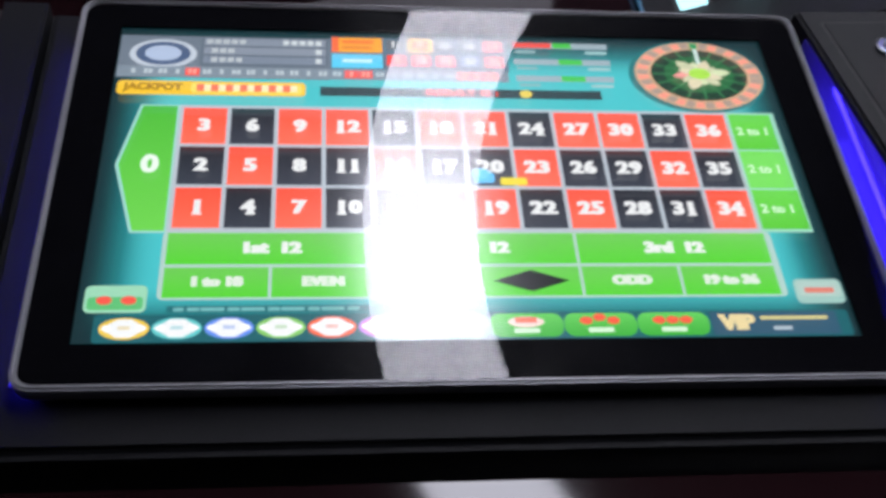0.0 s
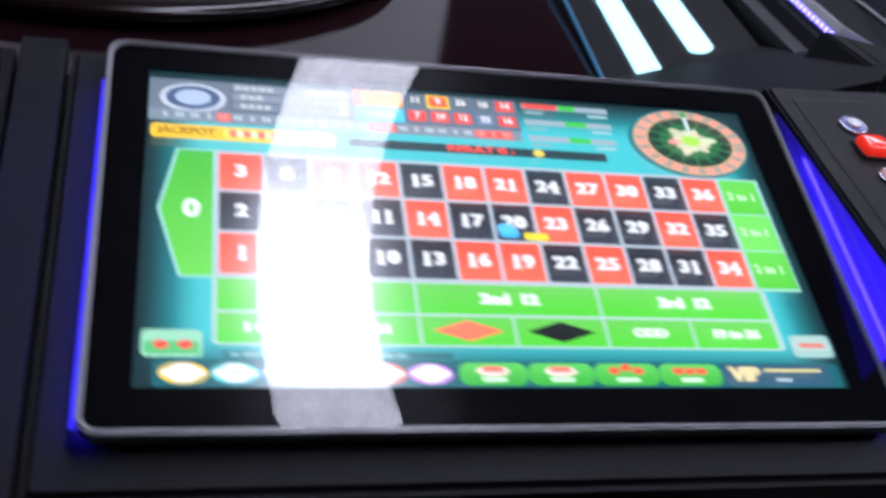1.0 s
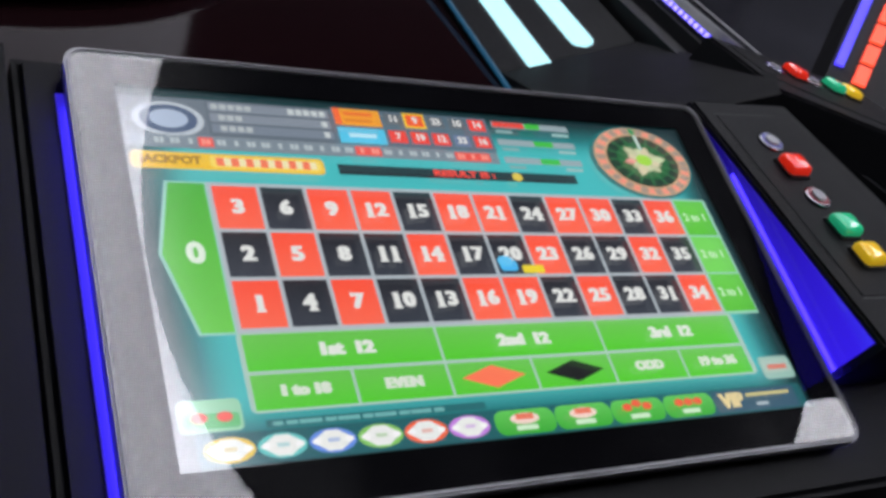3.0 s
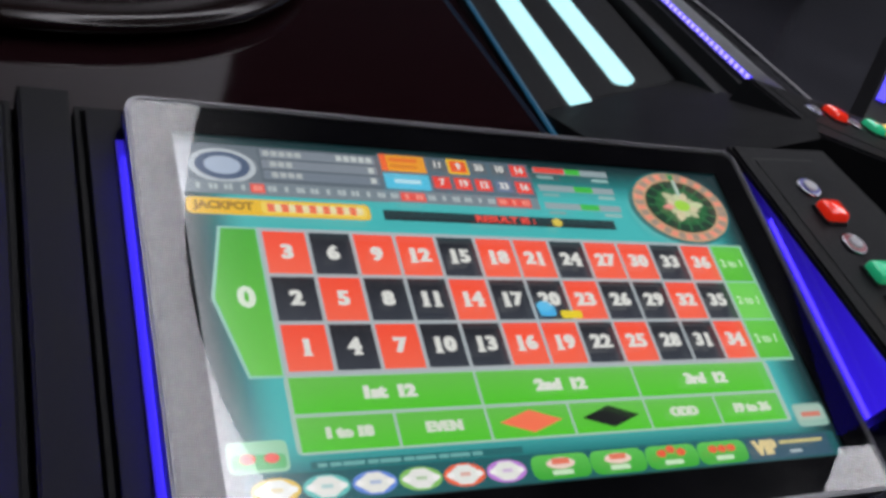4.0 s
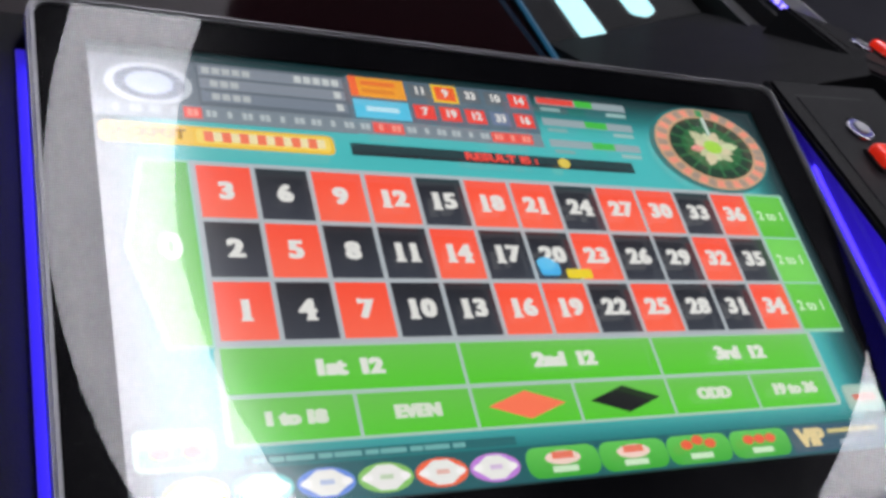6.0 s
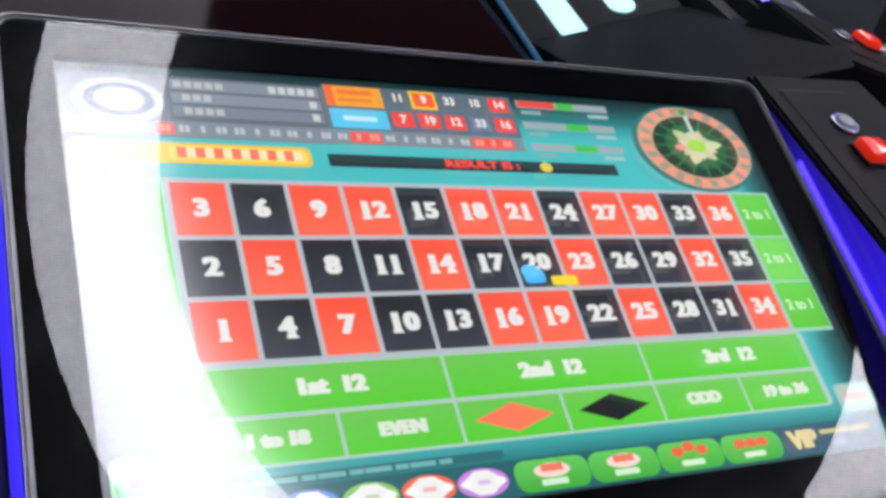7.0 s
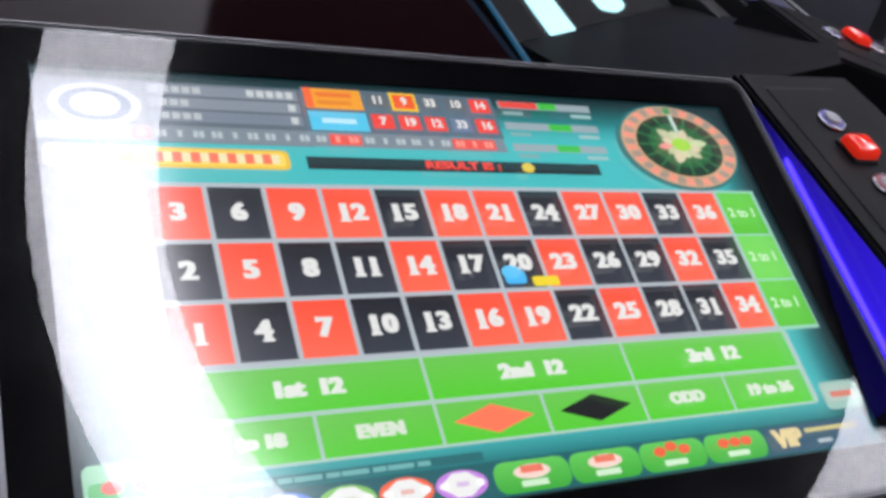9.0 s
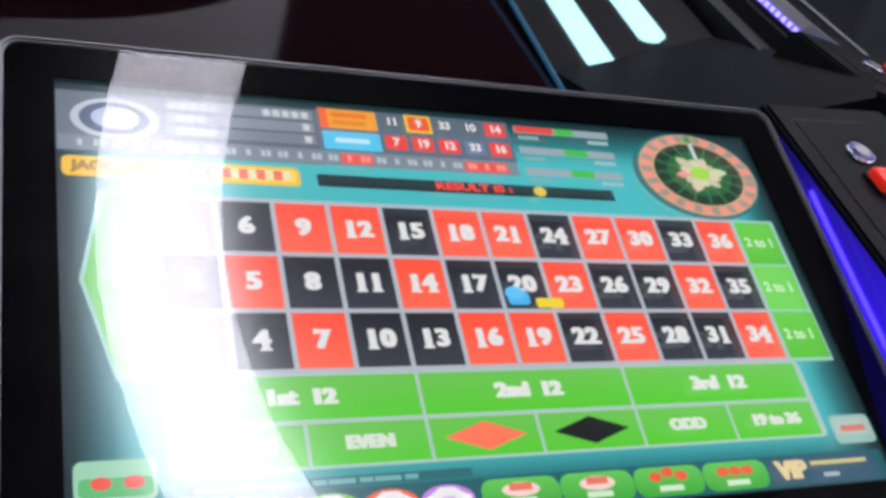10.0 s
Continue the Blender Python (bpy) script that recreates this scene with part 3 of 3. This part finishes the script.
# upper row: emblem, credit lines, results, statistics
block(0.983, -0.005, 0.9, -0.01)
flat_box("header_field", -0.372, 0.252, 0.8, 0.615, (104, 116, 126), 1)
tile("emblem_ring", circle(-0.13, 0.455, 0.185, 0.125), (184, 194, 200), 2)
tile("emblem_disc", circle(-0.13, 0.455, 0.15, 0.1), (66, 86, 116), 3)
tile("emblem_core", circle(-0.13, 0.455, 0.1, 0.066), (168, 184, 204), 4)
flat_box("credit_panel", 0.075, 0.352, 0.79, 0.605, (92, 104, 114), 2)
for k in range(3):
    y = 0.375 + 0.08 * k
    flat_box("credit_line", 0.09, y, 0.775, y + 0.062, (128, 138, 148) if k else (116, 128, 140), 3)
    for i in range(5 if k == 2 else (3 if k else 4)):
        flat_box("text_bar", 0.135 + 0.046 * i - 0.03 * (k == 2), y + 0.012, 0.17 + 0.046 * i - 0.03 * (k == 2), y + 0.05, (176, 184, 184), 4)
    for i in range(5 if k == 2 else 1):
        flat_box("text_bar", 0.718 - 0.046 * i, y + 0.01, 0.752 - 0.046 * i, y + 0.052, (196, 204, 202), 4)
flat_box("number_strip", -0.368, 0.255, 1.82, 0.345, (122, 136, 144), 2)
for k in range(26):
    x = -0.28 + k * 0.08
    hot = k in (4, 15, 16, 23, 24, 25)
    if hot:
        flat_box("strip_cell", x - 0.039, 0.268, x + 0.039, 0.332, (240, 84, 70), 3)
    for i in ((-1, 1) if k % 3 else (0,)):
        flat_box("text_bar", x - 0.01 + 0.013 * i, 0.28, x + 0.01 + 0.013 * i, 0.318, (246, 150, 132) if hot else (178, 190, 192), 4)
flat_box("result_panel", 0.8, 0.35, 1.83, 0.635, (84, 108, 122), 1)
flat_box("result_head", 0.81, 0.5, 1.1, 0.63, (240, 160, 40), 2)
flat_box("result_head", 0.81, 0.36, 1.1, 0.48, (80, 196, 228), 2)
flat_box("result_head_edge", 0.81, 0.5, 0.85, 0.63, (244, 104, 54), 3)
flat_box("text_bar", 0.87, 0.575, 1.05, 0.605, (236, 118, 46), 3)
flat_box("text_bar", 0.87, 0.525, 1.04, 0.552, (226, 132, 40), 3)
flat_box("text_bar", 0.87, 0.405, 1.04, 0.435, (190, 232, 244), 3)
for row, (y, cols) in enumerate(((0.535, "khkkr"), (0.395, "rrrbr"))):
    for k, c in enumerate(cols):
        x = 1.18 + k * 0.142
        rgb = {"k": (92, 102, 108), "h": (240, 90, 40), "r": (238, 66, 54), "b": (104, 122, 150)}[c]
        if c == "h":
            flat_box("result_halo", x - 0.07, y - 0.025, x + 0.07, y + 0.095, (240, 200, 40), 2)
        flat_box("result_cell", x - 0.056, y - 0.012, x + 0.056, y + 0.08, rgb, 3)
        word(("11", "9", "33", "10", "14")[k] if row == 0 else ("7", "19", "12", "33", "16")[k], x, y + 0.034, 0.05, (226, 226, 220), 4, 1.0, 0.003)
for k in range(3):
    y = 0.57 - 0.15 * k
    flat_box("statistic_bar", 1.865, y, 2.44, y + 0.05, (150, 168, 172), 1)
    flat_box("statistic_part", 2.13 if k else 2.11, y + 0.002, 2.27 if k else 2.22, y + 0.048, (62, 190, 60), 2)
    if k == 0:
        flat_box("statistic_part", 1.87, y + 0.004, 2.1, y + 0.046, (232, 70, 56), 2)
    flat_box("text_bar", 1.88, y - 0.045, 2.0, y - 0.02, (120, 170, 168), 1)
    flat_box("text_bar", 2.3, y - 0.045, 2.43, y - 0.02, (150, 190, 186), 1)
flat_box("jackpot_plate", -0.355, 0.108, 0.665, 0.222, (238, 192, 42), 1, 0.03)
flat_box("jackpot_field", 0.04, 0.124, 0.645, 0.206, (246, 214, 92), 2, 0.02)
word("JACKPOT", -0.16, 0.165, 0.052, (170, 124, 20), 3, 1.1, 0.004)
for k in range(7):
    flat_box("text_bar", 0.072 + 0.078 * k, 0.136, 0.112 + 0.078 * k, 0.194, (244, 116, 84), 3)
    flat_box("text_bar", 0.112 + 0.078 * k, 0.14, 0.15 + 0.078 * k, 0.19, (240, 226, 176), 3)
flat_box("message_bar", 0.745, 0.118, 2.345, 0.192, (28, 34, 40), 1)
word("RESULT IS :", 1.54, 0.155, 0.046, (244, 66, 50), 2, 1.45, 0.003)
tile("result_ball", circle(1.905, 0.155, 0.036, 0.033, 16), (226, 200, 70), 2)

# the wheel in the picture
block(1.04, -0.147, 0.93, 0.0)
CX, CY = 2.935, 0.325
tile("picture_wheel_shadow", circle(CX - 0.012, CY - 0.008, 0.39, 0.312), (22, 112, 112), 1)
tile("picture_wheel_rim", circle(CX, CY, 0.365, 0.295), (204, 166, 128), 2)
for k in range(37):
    a = 2 * math.pi * k / 37
    a0, a1 = a - 0.07, a + 0.07
    pts = [(CX + f * 0.365 * math.cos(w), CY + f * 0.295 * math.sin(w)) for f, w in ((0.8, a0), (0.97, a0), (0.97, a1), (0.8, a1))]
    tile("picture_pocket", pts, (60, 150, 90) if k == 9 else ((238, 150, 126) if k % 2 else (166, 146, 130)), 3)
tile("picture_bowl", circle(CX, CY, 0.275, 0.222), (16, 52, 36), 4)
tile("picture_glow", circle(CX, CY, 0.2, 0.16), (28, 96, 50), 5)
for k in range(16):
    a = 2 * math.pi * k / 16
    pts = [(CX + 0.27 * math.cos(a - 0.02), CY + 0.215 * math.sin(a - 0.02)), (CX + 0.27 * math.cos(a + 0.02), CY + 0.215 * math.sin(a + 0.02)), (CX, CY)]
    tile("picture_ray", pts, (56, 128, 78), 6)
for k in range(12):
    a = 2 * math.pi * (k + 0.3) / 12
    f = (1.0, 0.68, 0.86, 0.74)[k % 4]
    ca, sa = math.cos(a), math.sin(a)
    leaf = [(0.02, 0), (0.1, 0.042), (0.15, 0.03), (0.185, 0), (0.15, -0.03), (0.1, -0.042)]
    pts = [(CX + f * (u * ca - v * sa), CY + 0.78 * f * (u * sa + v * ca)) for u, v in leaf]
    rgb = (232, 150, 140) if k == 6 else ((206, 216, 170), (196, 198, 158), (214, 204, 168))[k % 3]
    tile("picture_petal", pts, rgb, 7 + 0.3 * (k % 3))
tile("picture_hub", circle(CX, CY, 0.062, 0.047, 14), (160, 216, 66), 8.5)
flat_box("picture_pointer", CX + 0.0, CY + 0.09, CX + 0.022, CY + 0.22, (200, 220, 210), 8)

# lower row
block(1.0, -0.035)
flat_box("double_key", -0.31, -1.3, -0.03, -1.15, (150, 208, 170), 1, 0.03)
flat_box("double_key_face", -0.295, -1.285, -0.045, -1.215, (90, 186, 110), 2, 0.02)
for k in range(2):
    tile("double_mark", circle(-0.22 + 0.11 * k, -1.235, 0.036, 0.024, 12), (238, 84, 66), 3)
block()
flat_box("clear_key", 3.07, -1.275, 3.32, -1.13, (150, 190, 176), 1, 0.03)
flat_box("clear_key_face", 3.085, -1.235, 3.305, -1.145, (170, 196, 182), 2, 0.02)
flat_box("text_bar", 3.12, -1.215, 3.27, -1.185, (214, 120, 100), 3)
block(1.0232, -0.0323, 1.0, 0.022)
flat_box("notice_strip", 0.06, -1.325, 1.15, -1.288, (28, 104, 108), 1)
for k in range(14):
    flat_box("text_bar", 0.09 + 0.06 * k, -1.318, 0.135 + 0.06 * k + 0.008 * (k % 3), -1.298, (108, 176, 172), 2)
flat_box("tool_bar", -0.25, -1.483, 3.26, -1.335, (18, 92, 98), 1, 0.02)
for k, c in enumerate(((230, 196, 70), (96, 196, 190), (96, 140, 220), (130, 196, 96), (240, 104, 66), (196, 130, 220))):
    x, y = -0.115 + 0.2285 * k, -1.41
    tile("stake_chip", circle(x, y, 0.11, 0.058, 24), c, 2)
    tile("stake_chip_face", [(x - 0.1, y), (x - 0.03, y - 0.048), (x + 0.03, y - 0.048), (x + 0.1, y), (x + 0.03, y + 0.048), (x - 0.03, y + 0.048)], (236, 238, 232), 3)
    for d in (-1, 1):
        tile("stake_chip_mark", circle(x + 0.075 * d, y, 0.02, 0.016, 8), (250, 250, 246), 4)
    flat_box("text_bar", x - 0.026, y - 0.009, x + 0.026, y + 0.009, tuple(int(150 + v * 0.33) for v in c), 5)
block(1.02, -0.05, 1.0, 0.022)
for k in range(4):
    x0 = 1.19 + 0.35 * k
    flat_box("tool_key", x0, -1.475, x0 + 0.346, -1.345, ((96, 200, 84), (52, 168, 46)), 2, 0.05)
    xm = x0 + 0.17
    if k < 2:
        tile("tool_mark", circle(xm, -1.395, 0.085, 0.03, 14), (244, 214, 200), 4)
        flat_box("tool_mark", xm - 0.05, -1.4, xm + 0.05, -1.37, (236, 120, 96), 5)
    else:
        for j in range(3):
            tile("tool_mark", circle(xm + 0.065 * (j - 1), -1.39 + 0.018 * (k == 2 and j == 1), 0.032, 0.022, 10), (236, 92, 60), 4)
    flat_box("text_bar", xm - 0.06, -1.455, xm + 0.06, -1.43, (206, 236, 200), 4)
block(0.92, 0.18, 1.0, 0.022)
flat_box("vip_plate", 2.63, -1.475, 3.325, -1.345, (44, 84, 104), 2)
word("VIP", 2.77, -1.41, 0.085, (226, 208, 150), 3, 1.0, heavy=0.007)
flat_box("text_bar", 2.9, -1.392, 3.27, -1.372, (206, 196, 130), 3)
flat_box("text_bar", 2.96, -1.45, 3.06, -1.43, (170, 186, 190), 3)

# the picture on the desk beside this one, seen at its border
side = [o for o in bpy.data.objects if o.name.startswith("touch_monitor") and "divider" in o["label"]][0]
part("screen", box(SCREEN[0], SCREEN[1], ZL - 0.004, SCREEN[2], SCREEN[3], ZL), shown((44, 26, 16)), side, "lit display with a dark brown game picture", LEFT)
side_screen = [o for o in side.children if o.name.startswith("screen")][0]


def side_tile(name, outline, rgb, level=1):
    z = ZL + 0.0022 * level
    part(name, prism(outline, z - 0.0018, z), shown(rgb), side_screen, "", LEFT)


side_tile("picture_panel", [(-0.37, 0.22), (0.2, 0.22), (0.2, 0.62), (-0.37, 0.62)], (92, 66, 24))
for k, c in enumerate(((60, 190, 190), (60, 190, 190), (226, 96, 40))):
    side_tile("text_bar", [(-0.34, 0.52 - 0.11 * k), (0.1, 0.52 - 0.11 * k), (0.1, 0.58 - 0.11 * k), (-0.34, 0.58 - 0.11 * k)], c, 2)
side_tile("picture_dice", circle(-0.16, 0.06, 0.16, 0.1), (200, 44, 40), 2)
side_tile("picture_dice", circle(-0.17, 0.06, 0.06, 0.06), (236, 220, 214), 3)
for k in range(3):
    side_tile("bet_cell", [(-0.35, -0.32 - 0.25 * k), (0.2, -0.32 - 0.25 * k), (0.2, -0.1 - 0.25 * k), (-0.35, -0.1 - 0.25 * k)], (70, 160, 50), 2)
    side_tile("text_bar", [(-0.25, -0.23 - 0.25 * k), (0.0, -0.23 - 0.25 * k), (0.0, -0.18 - 0.25 * k), (-0.25, -0.18 - 0.25 * k)], (216, 226, 200), 3)
side_tile("picture_ball", circle(-0.22, -1.05, 0.14, 0.12), (70, 150, 220), 2)
